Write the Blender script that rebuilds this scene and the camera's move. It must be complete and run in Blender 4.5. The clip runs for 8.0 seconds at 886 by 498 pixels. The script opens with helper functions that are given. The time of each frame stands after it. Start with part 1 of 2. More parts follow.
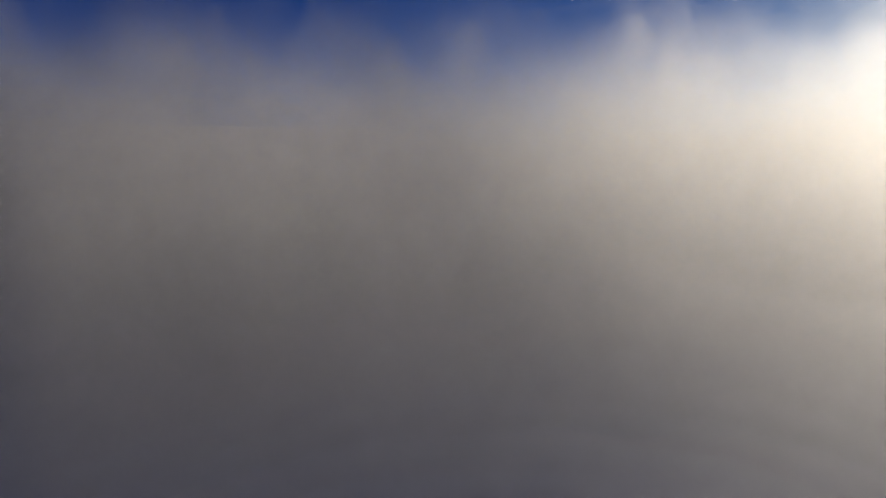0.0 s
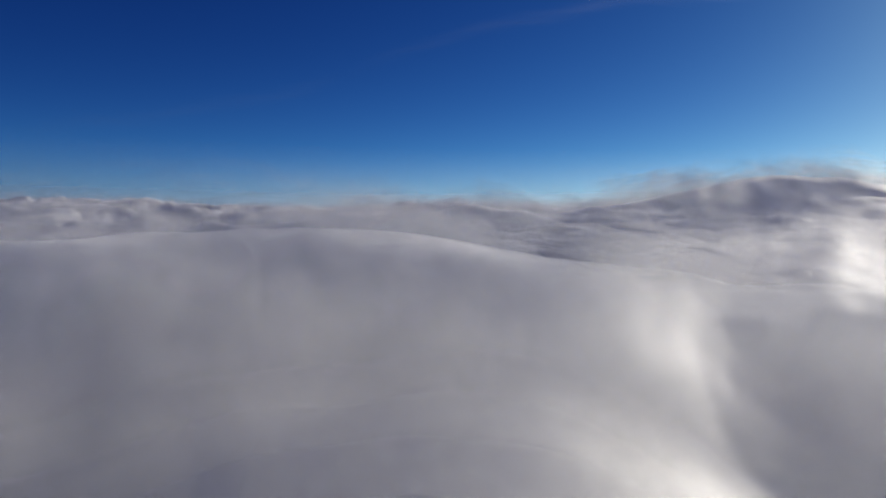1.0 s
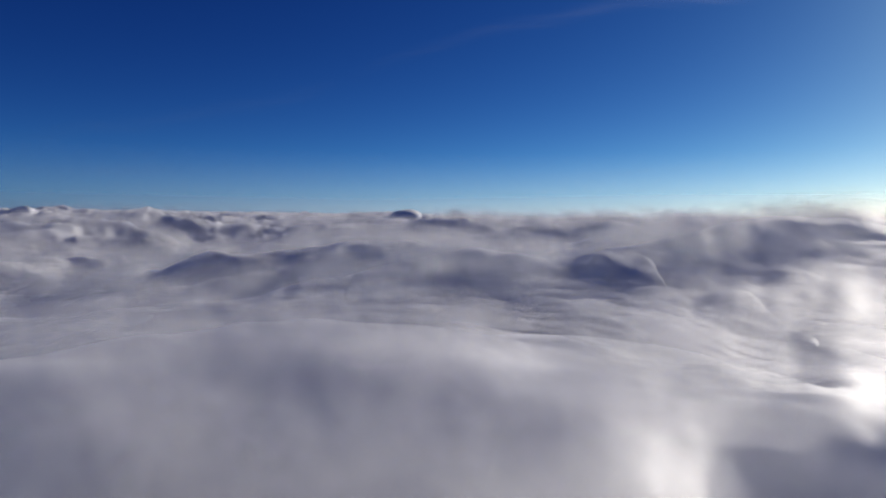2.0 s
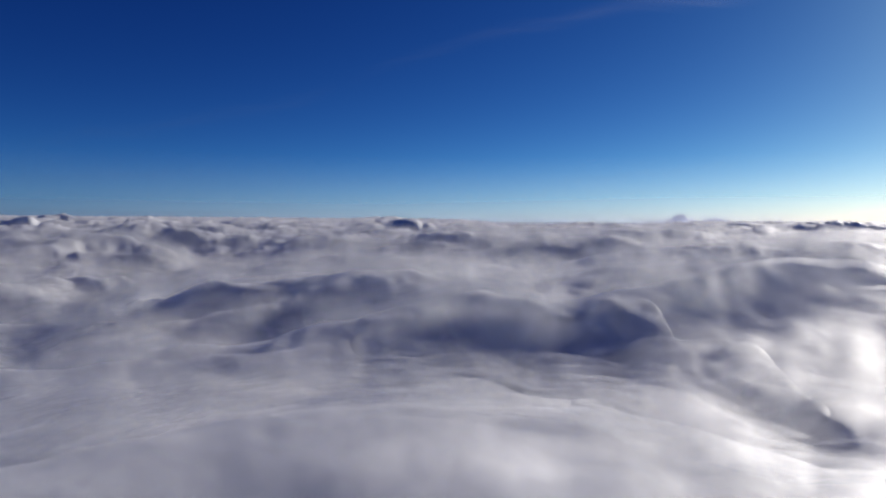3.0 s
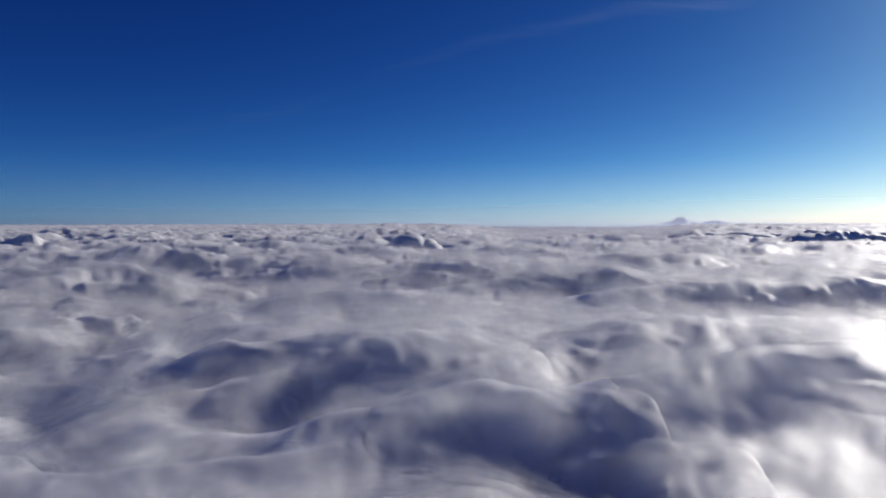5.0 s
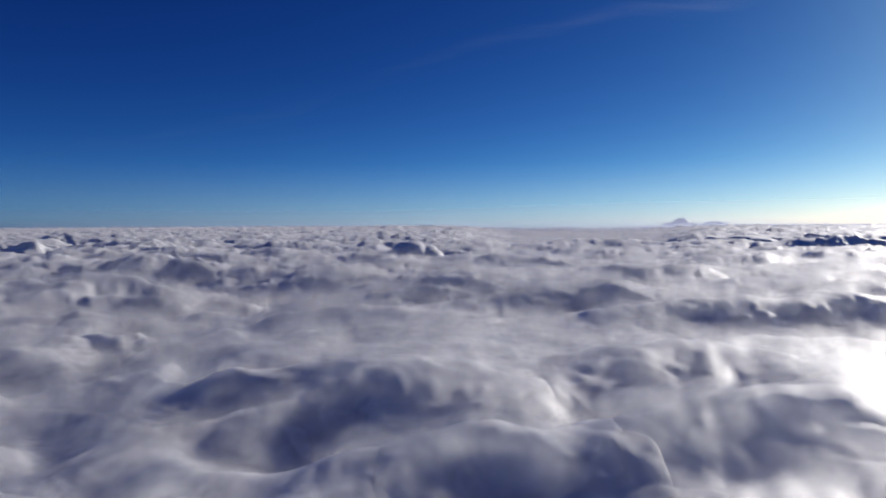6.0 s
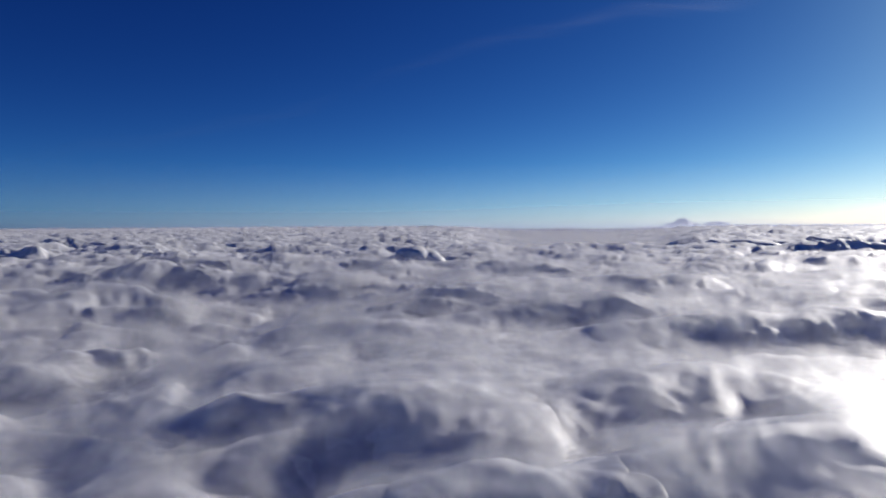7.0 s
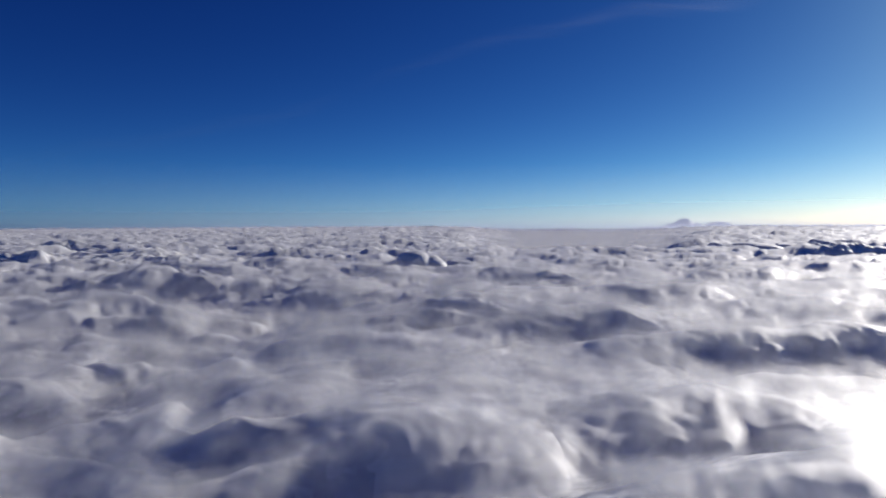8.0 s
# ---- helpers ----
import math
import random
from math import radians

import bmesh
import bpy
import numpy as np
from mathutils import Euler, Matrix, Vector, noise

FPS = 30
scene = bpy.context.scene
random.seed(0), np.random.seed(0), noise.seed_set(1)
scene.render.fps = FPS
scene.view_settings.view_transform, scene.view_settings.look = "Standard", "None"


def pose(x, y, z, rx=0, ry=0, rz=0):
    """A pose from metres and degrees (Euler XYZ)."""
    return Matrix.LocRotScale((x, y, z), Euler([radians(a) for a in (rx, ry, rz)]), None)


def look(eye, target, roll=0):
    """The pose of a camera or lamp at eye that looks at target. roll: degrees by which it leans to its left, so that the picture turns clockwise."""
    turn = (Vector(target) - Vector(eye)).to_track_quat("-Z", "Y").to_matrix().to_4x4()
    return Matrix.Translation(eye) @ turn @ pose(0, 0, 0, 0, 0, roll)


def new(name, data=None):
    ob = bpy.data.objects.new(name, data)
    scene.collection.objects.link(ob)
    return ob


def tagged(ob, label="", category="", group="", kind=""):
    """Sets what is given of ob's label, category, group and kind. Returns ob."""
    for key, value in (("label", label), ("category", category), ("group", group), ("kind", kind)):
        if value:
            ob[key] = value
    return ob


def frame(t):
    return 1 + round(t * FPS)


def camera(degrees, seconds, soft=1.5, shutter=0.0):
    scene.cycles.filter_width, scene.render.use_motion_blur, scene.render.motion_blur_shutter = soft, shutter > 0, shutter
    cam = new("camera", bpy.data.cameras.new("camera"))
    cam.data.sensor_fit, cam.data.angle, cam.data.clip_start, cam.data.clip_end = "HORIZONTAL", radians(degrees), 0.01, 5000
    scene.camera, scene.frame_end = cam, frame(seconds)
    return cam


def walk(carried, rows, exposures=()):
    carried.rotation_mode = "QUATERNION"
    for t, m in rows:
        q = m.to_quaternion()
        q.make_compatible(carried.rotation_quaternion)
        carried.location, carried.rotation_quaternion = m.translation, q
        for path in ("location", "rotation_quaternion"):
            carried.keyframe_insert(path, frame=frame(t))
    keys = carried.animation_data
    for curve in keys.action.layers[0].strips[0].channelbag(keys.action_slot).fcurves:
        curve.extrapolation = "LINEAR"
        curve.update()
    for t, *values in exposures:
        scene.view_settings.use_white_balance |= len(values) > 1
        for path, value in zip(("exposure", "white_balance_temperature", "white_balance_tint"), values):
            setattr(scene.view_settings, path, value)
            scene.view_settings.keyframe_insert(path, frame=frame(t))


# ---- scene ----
# A climb of about forty metres out of a sea of clouds. x right, y ahead, z up, metres.
cam = camera(72.0, 8.0, soft=2.0)
# seconds, place, pitch, roll, yaw
ROWS = (
    (0.0, 1.7, 1.1, 0.6, -3.75, 1.15, -0.55),
    (0.5, 1.75, 1.15, 2.8, -3.68, 1.10, -0.52),
    (1.0, 1.75, 1.2, 5.0, -3.57, 1.03, -0.48),
    (1.5, 1.7, 1.4, 7.2, -3.42, 0.90, -0.43),
    (3.0, 0.95, 2.1, 13.7, -2.94, 0.45, -0.34),
    (3.5, 0.8, 1.9, 16.1, -2.82, 0.30, -0.32),
    (4.0, 0.7, 1.3, 18.6, -2.74, 0.15, -0.30),
    (4.5, 0.5, 0.4, 21.3, -2.68, 0.03, -0.28),
    (6.0, -0.4, -1.9, 29.1, -2.54, -0.25, -0.23),
    (6.5, -0.8, -2.1, 31.5, -2.54, -0.29, -0.18),
    (7.0, -1.05, -1.9, 33.8, -2.56, -0.28, -0.12),
    (7.5, -1.13, -1.4, 36.1, -2.60, -0.26, -0.06),
    (8.0, -1.16, -0.8, 38.3, -2.61, -0.25, 0.0),
)


def aim(x, y, z, pitch, roll, yaw):
    return pose(x, y, z, 0, 0, yaw) @ pose(0, 0, 0, 90 + pitch) @ pose(0, 0, 0, 0, 0, roll)


walk(cam, [(t, aim(*r)) for t, *r in ROWS], (
    (0.0, -0.1, 8000, 5), (0.5, -0.1, 7300, 4), (0.8, -0.05, 7200, 5), (1.0, -0.05, 7000, 6), (1.5, -0.05, 6950, 8),
    (3.0, -0.05, 6750, 8), (8.0, -0.05, 6700, 8)
))

# ---- light ----
SUN_AZIMUTH, SUN_HEIGHT = 49.0, 21.0  # degrees to the right of straight ahead, degrees up
scene.cycles.transparent_max_bounces = 160
world = bpy.data.worlds.new("sky")
scene.world = world
world.use_nodes = True
wn = world.node_tree
sky = wn.nodes.new("ShaderNodeTexSky")
sky.sky_type = "NISHITA"
sky.sun_disc = False
sky.sun_elevation, sky.sun_rotation = radians(SUN_HEIGHT), radians(SUN_AZIMUTH)
sky.altitude, sky.air_density, sky.dust_density, sky.ozone_density = 2500.0, 0.6, 1.5, 1.0
# the deep blue of thin, clean air: each colour has its own fall away from the sun
split = wn.nodes.new("ShaderNodeSeparateColor")
blend = wn.nodes.new("ShaderNodeCombineColor")
wn.links.new(sky.outputs["Color"], split.inputs["Color"])
for k, (fall, level) in enumerate(((1.93, 0.41), (1.55, 0.60), (1.09, 0.74))):
    dim = wn.nodes.new("ShaderNodeMath")
    dim.operation = "MULTIPLY"
    dim.inputs[1].default_value = 0.1
    power = wn.nodes.new("ShaderNodeMath")
    power.operation = "POWER"
    power.inputs[1].default_value = fall
    scale = wn.nodes.new("ShaderNodeMath")
    scale.operation = "MULTIPLY"
    scale.inputs[1].default_value = level
    wn.links.new(split.outputs[k], dim.inputs[0])
    wn.links.new(dim.outputs[0], power.inputs[0])
    wn.links.new(power.outputs[0], scale.inputs[0])
    wn.links.new(scale.outputs[0], blend.inputs[k])
wn.links.new(blend.outputs["Color"], wn.nodes["Background"].inputs["Color"])
wn.nodes["Background"].inputs["Strength"].default_value = 1.0

lamp = bpy.data.lights.new("sun", "SUN")
lamp.energy, lamp.angle, lamp.color = 3.8, radians(5.0), (1.0, 0.95, 0.91)
sun = new("sun", lamp)
sa, se = radians(SUN_AZIMUTH), radians(SUN_HEIGHT)
SUN_WAY = Vector((math.sin(sa) * math.cos(se), math.cos(sa) * math.cos(se), math.sin(se)))
sun.matrix_world = look(SUN_WAY * 400, (0, 0, 0))


# ---- materials ----
def nodes_of(name):
    m = bpy.data.materials.new(name)
    m.use_nodes = True
    t = m.node_tree
    t.nodes.remove(t.nodes["Principled BSDF"])
    return m, t, t.nodes["Material Output"]


def droplets(t, white, gloss):
    """Sunlit water droplets: light scattered about inside softens the relief; a broad bright lobe lies towards the sun."""
    skin = t.nodes.new("ShaderNodeNewGeometry")
    soften = t.nodes.new("ShaderNodeVectorMath")
    soften.operation = "ADD"
    soften.inputs[1].default_value = (0, 0, 0.55)
    unit = t.nodes.new("ShaderNodeVectorMath")
    unit.operation = "NORMALIZE"
    t.links.new(skin.outputs["Normal"], soften.inputs[0])
    t.links.new(soften.outputs[0], unit.inputs[0])
    body = t.nodes.new("ShaderNodeBsdfDiffuse")
    body.inputs["Color"].default_value = (*white, 1)
    shine = t.nodes.new("ShaderNodeBsdfGlossy")
    shine.inputs["Color"].default_value = (0.95, 0.95, 0.96, 1)
    shine.inputs["Roughness"].default_value = 0.67
    for lobe in (body, shine):
        t.links.new(unit.outputs[0], lobe.inputs["Normal"])
    both = t.nodes.new("ShaderNodeMixShader")
    both.inputs["Fac"].default_value = gloss
    t.links.new(body.outputs[0], both.inputs[1])
    t.links.new(shine.outputs[0], both.inputs[2])
    return both.outputs[0]


def cloud_material(name):
    """Thick cloud: sunlight wanders for metres between the droplets before it comes out again."""
    m, t, out = nodes_of(name)
    deep = t.nodes.new("ShaderNodeSubsurfaceScattering")
    deep.falloff = "RANDOM_WALK"
    deep.inputs["Color"].default_value = (0.9, 0.91, 0.93, 1)
    deep.inputs["Scale"].default_value = 1.0
    deep.inputs["Radius"].default_value = (5.0, 5.0, 5.3)
    deep.inputs["Anisotropy"].default_value = 0.6
    mix = t.nodes.new("ShaderNodeMixShader")
    mix.inputs["Fac"].default_value = 0.66
    t.links.new(deep.outputs[0], mix.inputs[1])
    t.links.new(droplets(t, (0.8, 0.8, 0.81), 0.92), mix.inputs[2])
    t.links.new(mix.outputs[0], out.inputs["Surface"])
    return m


def veiled(name, white, gloss, through_light, grain, onward=0.0):
    """A thin veil: its density lies on the mesh as the attribute thickness."""
    m, t, out = nodes_of(name)
    body = droplets(t, white, gloss)
    diffused = t.nodes.new("ShaderNodeBsdfTranslucent")
    diffused.inputs["Color"].default_value = (*white, 1)
    ahead = t.nodes.new("ShaderNodeBsdfRefraction")  # droplets throw most light onwards, in a broad cone
    ahead.inputs["Color"].default_value = (*white, 1)
    ahead.inputs["Roughness"].default_value, ahead.inputs["IOR"].default_value = 1.0, 1.6
    back = t.nodes.new("ShaderNodeMixShader")
    back.inputs["Fac"].default_value = onward
    t.links.new(diffused.outputs[0], back.inputs[1])
    t.links.new(ahead.outputs[0], back.inputs[2])
    lit = t.nodes.new("ShaderNodeMixShader")
    lit.inputs["Fac"].default_value = through_light
    t.links.new(body, lit.inputs[1])
    t.links.new(back.outputs[0], lit.inputs[2])
    density = t.nodes.new("ShaderNodeAttribute")
    density.attribute_name = "thickness"
    place = t.nodes.new("ShaderNodeNewGeometry")
    tear = t.nodes.new("ShaderNodeTexNoise")
    tear.inputs["Scale"].default_value = grain
    tear.inputs["Detail"].default_value = 5.0
    tear.inputs["Roughness"].default_value = 0.6
    spread = t.nodes.new("ShaderNodeMapRange")
    for k, v in ((1, 0.3), (2, 0.7), (3, 0.6 if grain else 1), (4, 1.4 if grain else 1)):
        spread.inputs[k].default_value = v
    torn = t.nodes.new("ShaderNodeMath")
    torn.operation, torn.use_clamp = "MULTIPLY", True
    t.links.new(place.outputs["Position"], tear.inputs["Vector"])
    t.links.new(tear.outputs["Fac"], spread.inputs[0])
    t.links.new(spread.outputs[0], torn.inputs[0])
    t.links.new(density.outputs["Fac"], torn.inputs[1])
    clear = t.nodes.new("ShaderNodeBsdfTransparent")
    veil = t.nodes.new("ShaderNodeMixShader")
    thin = t.nodes.new("ShaderNodeMath")
    thin.operation = "MINIMUM"
    thin.inputs[1].default_value = 0.24 if grain else 1.0
    t.links.new(torn.outputs[0], thin.inputs[0])
    t.links.new(thin.outputs[0], veil.inputs["Fac"])
    t.links.new(clear.outputs[0], veil.inputs[1])
    t.links.new(lit.outputs[0], veil.inputs[2])
    t.links.new(veil.outputs[0], out.inputs["Surface"])
    return m


CLOUD = cloud_material("cloud")
MIST = veiled("mist", (0.8, 0.8, 0.81), 0.92, 0.06, 0.4)
HAZE = veiled("haze", (0.74, 0.79, 0.97), 0.0, 0.5, 0.0)
FOG = veiled("fog", (0.84, 0.84, 0.85), 0.05, 0.95, 0.3, 0.8)
LOW_HAZE = veiled("low_haze", (0.9, 0.9, 0.92), 0.8, 0.2, 0.006)


# ---- noise on whole arrays ----
def hashed(ix, iy, seed):
    h = (ix.astype(np.int64) * 374761393 + iy.astype(np.int64) * 668265263 + seed * 974711) & 0xFFFFFFFF
    h = ((h ^ (h >> 13)) * 1274126177) & 0xFFFFFFFF
    h = ((h ^ (h >> 16)) * 2246822519) & 0xFFFFFFFF
    return ((h ^ (h >> 15)) & 0xFFFFFF) / 16777216.0


def perlin(x, y, seed):
    ix, iy = np.floor(x), np.floor(y)
    fx, fy = x - ix, y - iy
    u, v = fx * fx * fx * (fx * (fx * 6 - 15) + 10), fy * fy * fy * (fy * (fy * 6 - 15) + 10)

    def corner(dx, dy):
        a = hashed(ix + dx, iy + dy, seed) * 2 * np.pi
        return np.cos(a) * (fx - dx) + np.sin(a) * (fy - dy)

    low = corner(0, 0) * (1 - u) + corner(1, 0) * u
    high = corner(0, 1) * (1 - u) + corner(1, 1) * u
    return (low * (1 - v) + high * v) * 1.5


def fbm(x, y, octaves, seed, gain=0.5):
    total, a, s = 0, 1.0, 1.0
    for k in range(octaves):
        total = total + a * perlin(x * s + 17.3 * k, y * s - 9.1 * k, seed + k)
        a, s = a * gain, s * 2.03
    return total


def domes(x, y, seed):
    """Round heads of cloud, one to a cell of unit size, rising to 1."""
    ix, iy = np.floor(x), np.floor(y)
    best = np.zeros_like(x)
    for dx in (-1, 0, 1):
        for dy in (-1, 0, 1):
            cx, cy = ix + dx, iy + dy
            px, py = cx + 0.5 + 0.8 * (hashed(cx, cy, seed) - 0.5), cy + 0.5 + 0.8 * (hashed(cx, cy, seed + 1) - 0.5)
            r = 0.55 + 0.45 * hashed(cx, cy, seed + 2)
            d = ((x - px) ** 2 + (y - py) ** 2) / (r * r)
            best = np.maximum(best, np.sqrt(np.clip(1 - d, 0, 1)) * (0.4 + 0.6 * hashed(cx, cy, seed + 3)))
    return best


def billows(x, y, seed):
    """Round puffs with creases between them, about 0 to 1."""
    n = perlin(x, y, seed)
    return np.sqrt(n * n + 0.02)


def smooth(a, b, v):
    k = np.clip((v - a) / (b - a), 0, 1)
    return k * k * (3 - 2 * k)


# ---- the sea of clouds ----
# swells and dips of the sheet: x, y, half length, half breadth, turn in degrees, rise
SWELLS = (
    (-5, 3, 11, 11, 0, -3.2),
    (0, 30, 30, 18, 0, 1.8),
    (-4, 31, 9, 8, 5, 2.0),
    (-14, 21, 9, 9, 0, 2.4),
    (9, 31, 7, 8, 0, 1.0),
    (48, 70, 30, 15, 8, 7.5),
    (30, 68, 14, 8, 15, 2.0),
    (-204, 2345, 90, 70, 0, 14.0),
)
# banks, each a dip with a rounded wall behind it: x, y, half length, breadth of the dip and of the wall, turn, height
BANKS = (
    (17, 19, 5, 7, 8, -37, 7.4),
    (19, 45, 6, 5, 8, -12, 8.0),
    (15, 54, 5, 5, 8, -10, 9.0),
    (6, 64, 10, 8, 10, -3, 8.6),
    (-12, 94, 22, 12, 15, 2, 22.1),
    (-37, 106, 12, 7, 11, 15, 10.1),
    (46, 104, 20, 12, 16, 0, 28.0),
    (57, 203, 24, 14, 22, -8, 21.1),
    (84, 166, 20, 11, 16, -4, 21.5),
    (121, 163, 17, 11, 16, -15, 21.5),
    (62, 95, 8, 5, 8, 0, 9.0),
)
FAR_BANKS = (
    (-106, 150, 16, 10, 17, 28, 18.0),
    (-196, 365, 32, 20, 28, 5, 26.0),
    (-376, 600, 45, 28, 34, 5, 30.0),
    (-243, 510, 30, 22, 28, 0, 26.0),
    (-92, 183, 20, 9, 14, 40, 11.0),
    (57, 370, 27, 16, 22, 0, 22.0),
    (2, 229, 17, 8, 11, 0, 9.0),
    (424, 800, 75, 26, 40, -3, 34.0),
    (445, 640, 28, 18, 24, 0, 26.0),
    (-540, 844, 70, 30, 45, 8, 32.0),
    (-286, 597, 28, 24, 34, 12, 26.0),
)


def forms_rise(x, y):
    bx, by = x + 4 * fbm(x / 22, y / 22, 3, 81), y + 4 * fbm(x / 22, y / 22, 3, 91)
    z = np.zeros_like(x)
    for px, py, a, b, turn, rise in SWELLS:
        c, s = math.cos(radians(turn)), math.sin(radians(turn))
        u, v = (c * (bx - px) + s * (by - py)) / a, (c * (by - py) - s * (bx - px)) / b
        z = z + rise * np.exp(-(u * u + v * v))
    for px, py, a, dip, wall, turn, high in BANKS + FAR_BANKS:
        c, s = math.cos(radians(turn)), math.sin(radians(turn))
        u, v = (c * (bx - px) + s * (by - py)) / a, c * (by - py) - s * (bx - px)
        # the rounded crest before a broad dip
        z = z + (0.1 if dip > 7.5 else 0.0) * high * np.exp(-u * u) * np.exp(-(((v + 1.9 * dip) / (0.8 * dip)) ** 2))
        z = z + high * np.exp(-u * u) * np.where(v > 0, 0.45 * v / wall * np.exp(-((v / wall) ** 2)), v / dip * np.exp(-((v / dip) ** 2)))
    return z


def sheet_height(x, y):
    r = np.hypot(x, y)
    wx, wy = x + 16 * fbm(x / 60, y / 60, 3, 11), y + 16 * fbm(x / 60, y / 60, 3, 21)
    far = smooth(70, 380, r)
    z = (1.5 + 2 * far) * fbm(x / 170, y / 170, 3, 31) - 9.0 * smooth(-8, 115, -x) * (1 - smooth(250, 520, r))
    z = z + 6.0 * far * (domes(wx / 85, wy / 85, 41) - 0.5)
    # heads upon heads, each half the size of the last
    ux, uy = wx + 5 * fbm(x / 18, y / 18, 2, 111), wy + 5 * fbm(x / 18, y / 18, 2, 121)
    z = z + (1.6 + 7.0 * far) * (billows(wx / 115, wy / 52, 51) - 0.3)
    z = z + (1.0 + 3.4 * far) * (billows(ux / 44, uy / 26, 61) - 0.3)
    z = z + (0.9 + 1.7 * far) * (billows(ux / 19, uy / 13, 131) - 0.3)
    z = z + (0.6 + 0.7 * far) * (billows(ux / 7.5, uy / 6, 141) - 0.3)
    z = z + 1.5 * (1 - far) * fbm(x / 42, y / 30, 4, 71, 0.45)
    # long rolls across the way, each with a slow rise and a short fall; the larger ones on the side away from the sun
    p = (y + 0.2 * x + 34 * fbm(x / 90, y / 70, 3, 161)) / 36
    p = p - np.floor(p)
    roll = np.where(p < 0.74, smooth(0, 0.74, p), 1 - smooth(0.74, 1, p)) - 0.5
    strong = (1.2 + 4.2 * smooth(-10, 60, 20 - x)) * (1 - 0.75 * np.exp(-(((x + 12) / 30) ** 2) - ((y - 90) / 26) ** 2)) * smooth(40, 85, r) * (1 - 0.6 * far) * (0.75 + 0.5 * perlin(x / 70, y / 70, 171))
    z = z + strong * roll
    # broader rolls farther off, their crests broken into heads
    q = (y - 0.12 * x + 60 * fbm(x / 210, y / 150, 4, 181, 0.55)) / (70 + 40 * far)
    q = q - np.floor(q)
    swell = np.where(q < 0.8, smooth(0, 0.8, q), 1 - smooth(0.8, 1, q)) - 0.5
    z = z + 9.0 * smooth(110, 320, r) * (0.55 + 0.9 * billows(wx / 130, wy / 110, 191)) * swell
    z = z * (0.25 + 0.75 * smooth(8, 70, r))
    # the sheet breaks off above a lower, hazy one to the right of straight ahead
    a = np.degrees(np.arctan2(x, y)) + 2.0 * fbm(r / 300, a_zero(x), 3, 101)
    gap = smooth(0.0, 9.0, a) * (1 - smooth(15.0, 24.0, a)) * smooth(780, 1000, r)
    return z * (1 - 0.3 * gap) - 32 * gap + forms_rise(x, y)


def a_zero(x):
    return np.zeros_like(x)


def grid_mesh(co, thickness=None):
    """One mesh of sheets of quads, from an array of sheets, rows, columns and x, y, z."""
    sheets, rows, cols, _ = co.shape
    me = bpy.data.meshes.new("cloud")
    me.vertices.add(sheets * rows * cols)
    me.vertices.foreach_set("co", co.astype(np.float32).ravel())
    i = np.arange(rows - 1)[:, None] * cols + np.arange(cols - 1)[None, :]
    quads = np.stack([i + cols, i + cols + 1, i + 1, i], -1).reshape(-1)
    quads = (np.arange(sheets)[:, None] * rows * cols + quads[None, :]).reshape(-1)
    n = len(quads) // 4
    me.loops.add(n * 4)
    me.loops.foreach_set("vertex_index", quads.astype(np.int32))
    me.polygons.add(n)
    me.polygons.foreach_set("loop_start", np.arange(0, n * 4, 4, dtype=np.int32))
    me.polygons.foreach_set("use_smooth", np.ones(n, dtype=bool))
    me.update(calc_edges=True)
    if thickness is not None:
        layer = me.attributes.new("thickness", "FLOAT", "POINT")
        layer.data.foreach_set("value", thickness.astype(np.float32).ravel())
    return me


angles = np.concatenate([np.arange(-180, -48, 3.0), np.arange(-48, 48, 0.18), np.arange(48, 180.1, 3.0)])
radii = 1.0 * np.exp(np.arange(0, math.log(4900), 0.0115))
a, r = np.meshgrid(np.radians(angles), radii)
x, y = r * np.sin(a), r * np.cos(a)
me = grid_mesh(np.stack([x, y, sheet_height(x, y)], -1)[None])
me.materials.append(CLOUD)
deck = tagged(new("ground", me), "endless sheet of white stratocumulus cloud with blue-grey hollows", "cloud", kind="structure")


# ---- cloud banks: the rounded walls behind the dips ----
def cloud_bank(px, py, a, dip, wall, turn, high, label):
    """The puffed skin of one bank; its rim sinks into the sheet."""
    u, v = np.meshgrid(np.linspace(-1.5, 1.5, 90), np.linspace(-1.0, 1.0, 70))
    along, across = u * a, np.where(v > 0, v * 1.7 * wall, v * 0.9 * dip)
    c, s = math.cos(radians(turn)), math.sin(radians(turn))
    x, y = px + c * along - s * across, py + s * along + c * across
    size = 0.5 * min(a, wall)
    puff = domes(x / size + 0.4 * fbm(x / size, y / size, 2, 501), y / size + 0.4 * fbm(x / size, y / size, 2, 511), 521)
    rim = np.clip(1 - (u / 1.5) ** 2, 0, 1) * np.clip(1 - v * v, 0, 1)
    z = sheet_height(x, y) + (0.05 * size * puff + 0.25) * smooth(0, 0.35, rim) - 0.6 * (1 - smooth(0, 0.2, rim))
    me = grid_mesh(np.stack([x, y, z], -1)[None])
    me.materials.append(CLOUD)
    return tagged(new("cloud_bank", me), label, "cloud", "cloud banks of the sheet")


SHADED = "rounded white cloud bank with a blue-grey shaded wall"
DISTANT = "distant puffy cloud bank with a dark blue shaded side"
for row in BANKS[1:]:
    cloud_bank(*row, SHADED)
for row in FAR_BANKS:
    cloud_bank(*row, DISTANT)


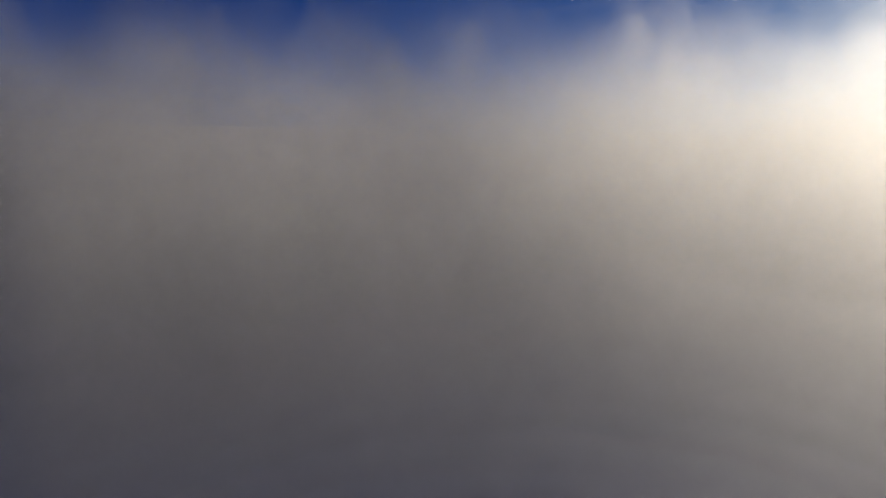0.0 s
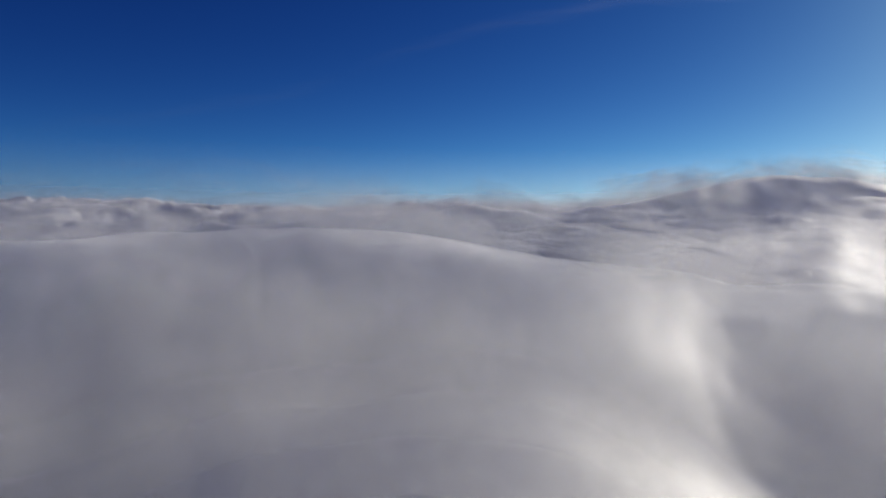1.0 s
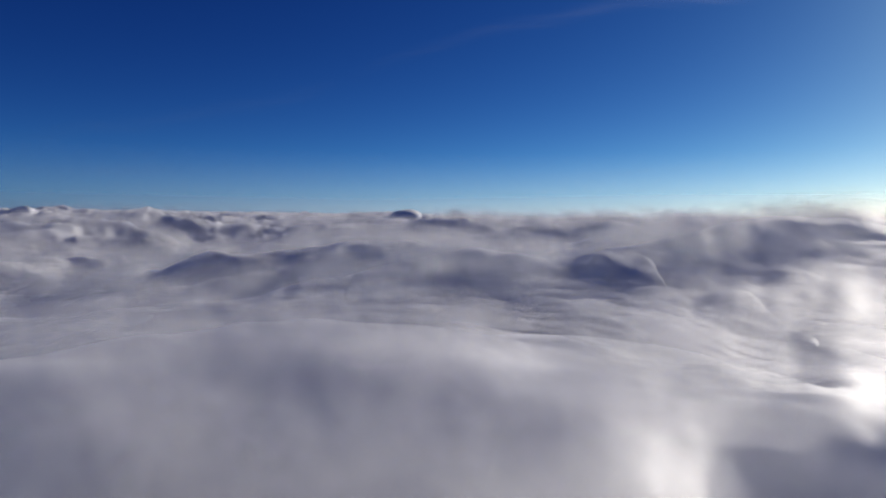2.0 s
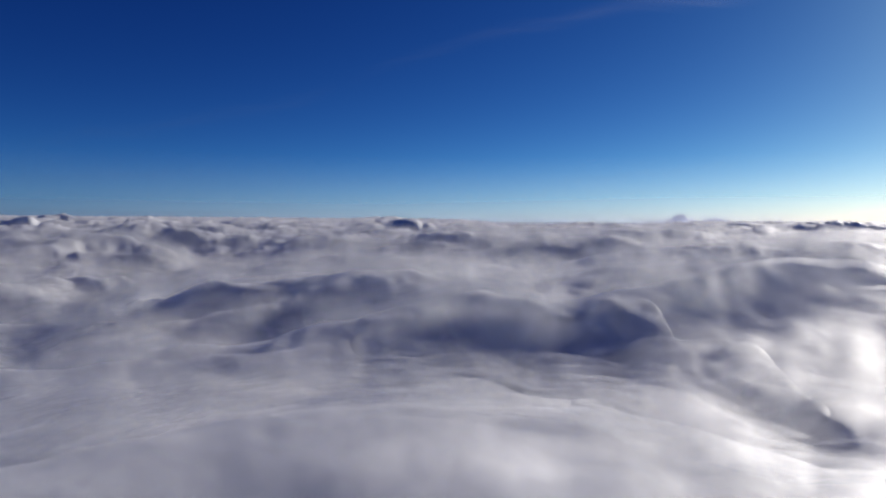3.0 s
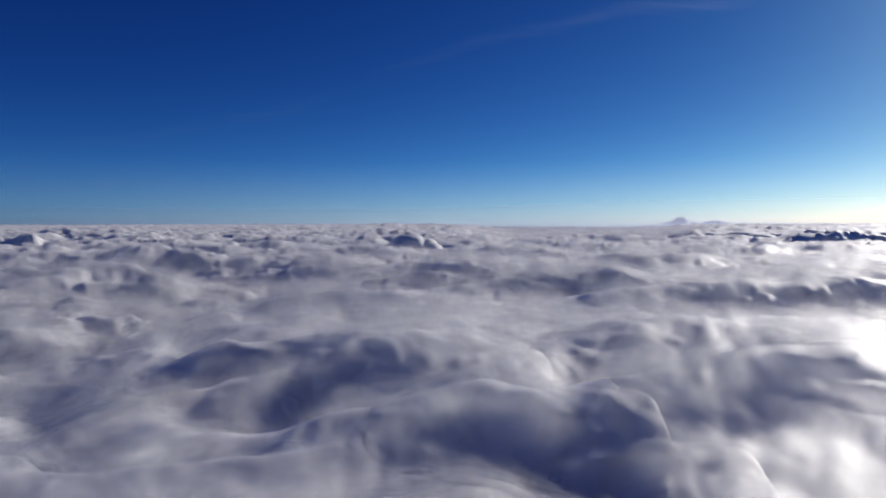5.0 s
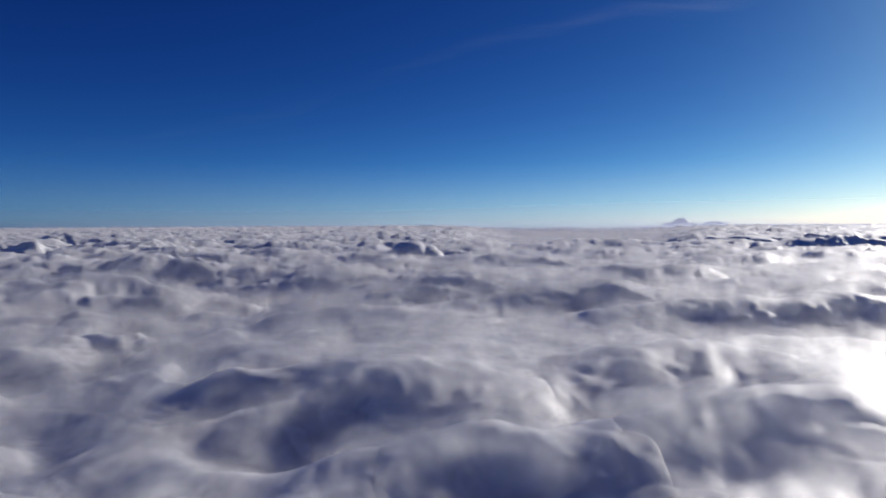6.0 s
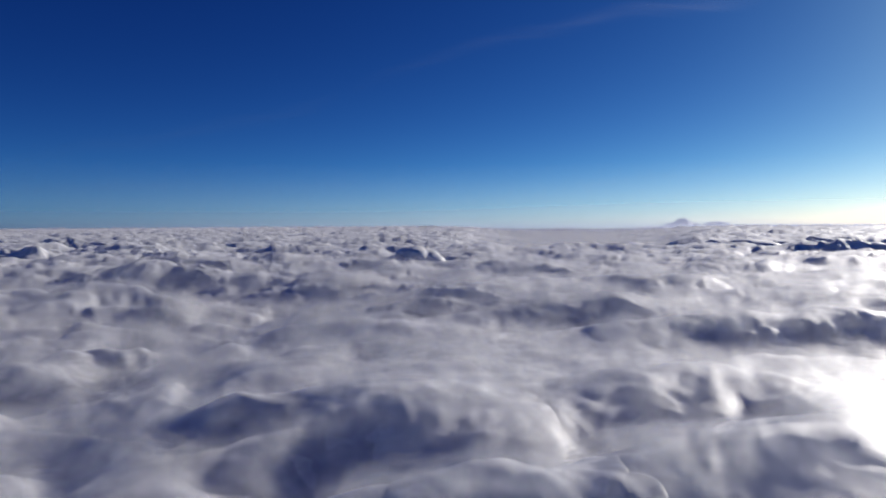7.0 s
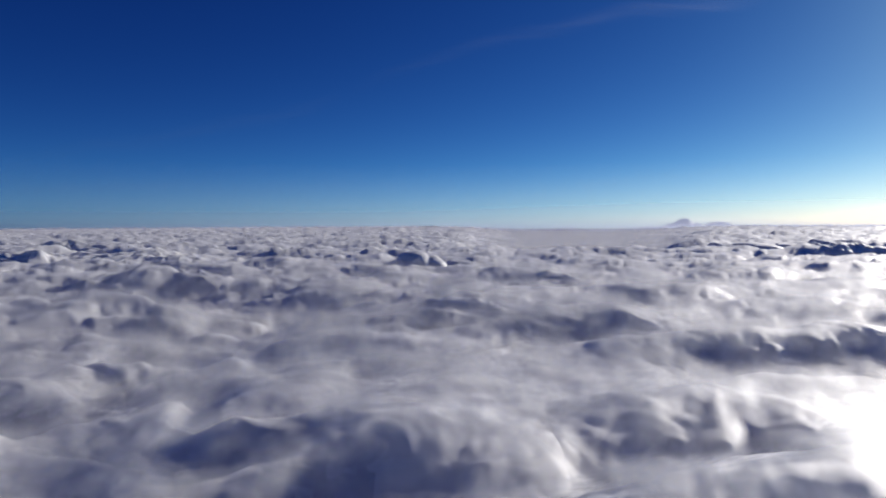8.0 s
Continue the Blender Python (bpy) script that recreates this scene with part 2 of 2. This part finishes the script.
# ---- single cloud heads standing out of the sheet ----
def cumulus(x, y, z, rx, ry, rz, seed, label, detail=5):
    """A cauliflower head: round puffs on a round body, with finer puffs on them."""
    rng = np.random.RandomState(seed)
    bm = bmesh.new()
    bmesh.ops.create_icosphere(bm, subdivisions=detail, radius=1.0)
    way = np.array([v.co[:] for v in bm.verts])
    reach = np.full(len(way), 0.62)
    for size, count in ((0.42, 26), (0.22, 90), (0.11, 260)):
        d = rng.normal(size=(count, 3))
        d /= np.linalg.norm(d, axis=1)[:, None]
        puff_r = size * rng.uniform(0.7, 1.2, count)
        along = way @ d.T
        inside = puff_r ** 2 - (1 - along ** 2) * 0.62
        grown = np.where((inside > 0) & (along > 0), 0.62 * along + np.sqrt(np.clip(inside, 0, None)), 0)
        reach = np.maximum(reach, grown.max(1) * (0.72 if size > 0.4 else 0.8 if size > 0.2 else 0.86) + 0.12)
    for v, w, k in zip(bm.verts, way, reach):
        v.co = Vector((w[0] * rx * k, w[1] * ry * k, w[2] * rz * k * (1.0 if w[2] > 0 else 1.4)))
    me = bpy.data.meshes.new("cumulus_head")
    bm.to_mesh(me)
    bm.free()
    me.polygons.foreach_set("use_smooth", np.ones(len(me.polygons), dtype=bool))
    me.materials.append(CLOUD)
    ob = new("cumulus_head", me)
    ob.matrix_basis = Matrix.Translation((x, y, z))
    return tagged(ob, label, "cloud", "cloud heads above the sheet")


DARK_HEAD = "puffy white cloud head with a blue-grey shaded face"
for row in (
    (-23, 524, -6, 32, 26, 21, 21, DARK_HEAD), (12, 532, -7, 30, 24, 15, 22, DARK_HEAD), (385, 765, -4, 66, 32, 17, 23, DARK_HEAD),
    (450, 775, -4, 44, 28, 16, 24, DARK_HEAD),
):
    cumulus(*row)
PALE = "pale distant cumulus tower beyond the haze"
for row in (
    (1812, 4600, 4, 80, 80, 56, 10, PALE), (1740, 4580, -20, 90, 80, 50, 11, PALE), (1890, 4600, -22, 90, 80, 52, 12, PALE),
    (2080, 4600, -12, 150, 80, 44, 13, PALE), (1590, 4450, -50, 160, 100, 45, 14, PALE), (900, 4500, -50, 200, 100, 45, 15, PALE),
):
    cumulus(*row)

# ---- mist that lies on the near cloud ----
VEILS = 8
veil_radii = 3.0 * np.exp(np.arange(0, math.log(700 / 3.0), 0.018))
veil_angles = np.arange(-46, 46.1, 0.35)
a, r = np.meshgrid(np.radians(veil_angles), veil_radii)
x, y = r * np.sin(a), r * np.cos(a)
bed = sheet_height(x, y)
spacing = 0.06 + 0.42 * smooth(4, 30, r) + 0.4 * smooth(50, 180, r) + 0.3 * smooth(180, 600, r)
common = np.maximum(0, 0.35 + 0.6 * fbm(x / 8, y / 6, 4, 201)) * smooth(4, 25, r)
sheets, densities = [], []
for k in range(VEILS):
    lift = 0.9 * common + 0.8 * (k + 0.8 + 0.9 * fbm(x / 7 + 3.7 * k, y / 5, 3, 211 + 10 * k)) * spacing
    wide = smooth(90, 350, r)
    wisp = fbm(x / 12 + k * 0.08, y / 8, 5, 401, 0.55) * (1 - wide) + fbm(x / 30 + k * 0.08, y / 30, 4, 421, 0.55) * wide
    d = smooth(-0.9 + 0.13 * k, 0.8 + 0.13 * k, wisp) * (0.26 - 0.011 * k)
    d = d * smooth(14, 26, r) * (1 - smooth(180, 650, r)) * (1 - smooth(42, 46, np.abs(np.degrees(a))))
    sheets.append(np.stack([x, y, bed + lift], -1))
    densities.append(d)
me = grid_mesh(np.stack(sheets), np.stack(densities))
me.materials.append(MIST)
tagged(new("mist", me), "thin torn white mist lying over the cloud sheet", "mist", kind="stuff")

# ---- fog in the dip from which the camera climbs ----
az = np.arange(-64, 64.1, 1.0)
level = np.linspace(0, 1, 40)
walls, densities = [], []
for k, reach in enumerate((2.4, 2.65, 2.9, 3.2, 3.55, 3.9, 4.3, 4.75, 5.2, 5.75, 6.3, 6.95, 7.7, 9, 10.5, 12.3, 14.4, 16.8)):
    ag, lv = np.meshgrid(np.radians(az), level)
    near = reach < 8
    far_out = reach * (1 + 0.02 * perlin(ag * 5, lv * 2 + k, 601))
    x, y = 1.4 + far_out * np.sin(ag), 1.2 + far_out * np.cos(ag)
    top = (0.9 + 0.19 * reach if near else 3.5 + 0.09 * reach) + min(1.1, 0.11 * reach) * fbm(ag * 6 + 3 * k, a_zero(ag), 4, 611)
    low = -4.0
    z = low + (top - low) * lv
    wisp = 0.85 + 0.3 * fbm(x / 2.5, z / 2.5 + 7 * k, 3, 621)
    torn = z - 0.09 * reach * fbm(x / (0.2 * reach), z / (0.2 * reach) + 5 * k, 4, 631, 0.6)
    d = (0.21 if near else 0.24) * (1 - smooth(top - (1.2 if near else 2.6), top, torn)) * np.clip(wisp, 0, 1.4) * (1 - smooth(52, 63, np.abs(np.degrees(ag))))
    d = d * (1 - (0.0 if near else 0.35) * smooth(14, 30, np.degrees(ag)))
    walls.append(np.stack([x, y, z], -1))
    densities.append(d)
me = grid_mesh(np.stack(walls), np.stack(densities))
me.materials.append(FOG)
tagged(new("fog", me), "soft grey fog filling a dip in the cloud sheet", "fog", kind="stuff")

# ---- haze over the lower sheet far off ----
ag, rg = np.meshgrid(np.arange(-4, 30.1, 0.5), 850 * np.exp(np.arange(0, math.log(4900 / 850), 0.03)))
x, y = rg * np.sin(np.radians(ag)), rg * np.cos(np.radians(ag))
d = 0.24 * smooth(-3, 6, ag) * (1 - smooth(17, 28, ag)) * smooth(900, 1300, rg) * (1 - smooth(4300, 4800, rg))
me = grid_mesh(np.stack([np.stack([x, y, np.full_like(x, -22.0 + 5 * k)], -1) for k in range(4)]), np.stack([d] * 4))
me.materials.append(LOW_HAZE)
tagged(new("haze", me), "pale thin haze over the lower far cloud sheet", "haze", kind="stuff")

ag, zg = np.meshgrid(np.radians(np.arange(-60, 60.1, 1.0)), np.array([-90.0, -40, -10, 10, 30, 60, 90, 130, 180, 240, 310, 400]))
d = (0.55 + 0.2 * smooth(-10, 25, np.degrees(ag))) * np.exp(-np.clip(zg, 0, 400) / 150) * (1 - smooth(250, 400, zg))
me = grid_mesh(np.stack([3900 * np.sin(ag), 3900 * np.cos(ag), zg], -1)[None], d[None])
me.materials.append(HAZE)
tagged(new("backdrop", me), "pale bright haze along the horizon", "haze", kind="structure")

# ---- thin high cirrus ----
def cirrus(points, width, strength, seed):
    """A faint streak of ice cloud: a soft ribbon bowed through points given as degrees right and degrees up."""
    steps, across = 80, 13
    t = np.linspace(0, 1, steps)
    deg = np.array([[np.interp(v, np.linspace(0, 1, len(points)), [p[i] for p in points]) for i in (0, 1)] for v in t])
    for _ in range(6):
        deg[1:-1] = (deg[:-2] + deg[1:-1] * 2 + deg[2:]) / 4
    co, dens, faces = [], [], []
    for i, (az, el) in enumerate(deg):
        for j in range(across):
            w = (j / (across - 1) - 0.5) * 2
            wave = 0.12 * math.sin(i * 0.23 + seed) + 0.08 * math.sin(i * 0.61 + j + seed)
            e, a = radians(el + (w + wave) * width), radians(az)
            far = 4600 - 40 * (1 - w * w)
            co.append((far * math.cos(e) * math.sin(a), far * math.cos(e) * math.cos(a), far * math.sin(e) + 20))
            ends = min(1, i / 14, (steps - 1 - i) / 8)
            dens.append(strength * math.exp(-4 * w * w) * (1 - w * w) * ends * (0.75 + 0.25 * math.sin(i * 0.37 + 1.3 * j + seed)))
            if i and j:
                n = len(co) - 1
                faces.append((n, n - 1, n - across - 1, n - across))
    me = bpy.data.meshes.new("cirrus_streak")
    me.from_pydata(co, [], faces)
    layer = me.attributes.new("thickness", "FLOAT", "POINT")
    layer.data.foreach_set("value", np.array(dens, np.float32))
    me.polygons.foreach_set("use_smooth", np.ones(len(faces), dtype=bool))
    me.materials.append(FOG)
    return tagged(new("cirrus_streak", me), "faint thin white cirrus streak in deep blue sky", "cirrus", "cirrus streaks", "structure")


cirrus(((-9, 11.6), (-4, 14.1), (1, 15.5), (6, 16.6), (11.4, 17.5), (16.3, 18.1), (22, 18.1), (28, 17.8)), 1.1, 0.03, 1)
cirrus(((-37, 5.0), (-31, 6.1), (-26, 7.1), (-17, 9.2), (-9, 11.5)), 1.2, 0.025, 2)
cirrus(((-37, 2.4), (-30, 3.0), (-23, 3.5)), 0.6, 0.03, 3)
cirrus(((11, 3.3), (15, 3.7), (20, 4.1), (26, 4.4)), 0.6, 0.03, 4)
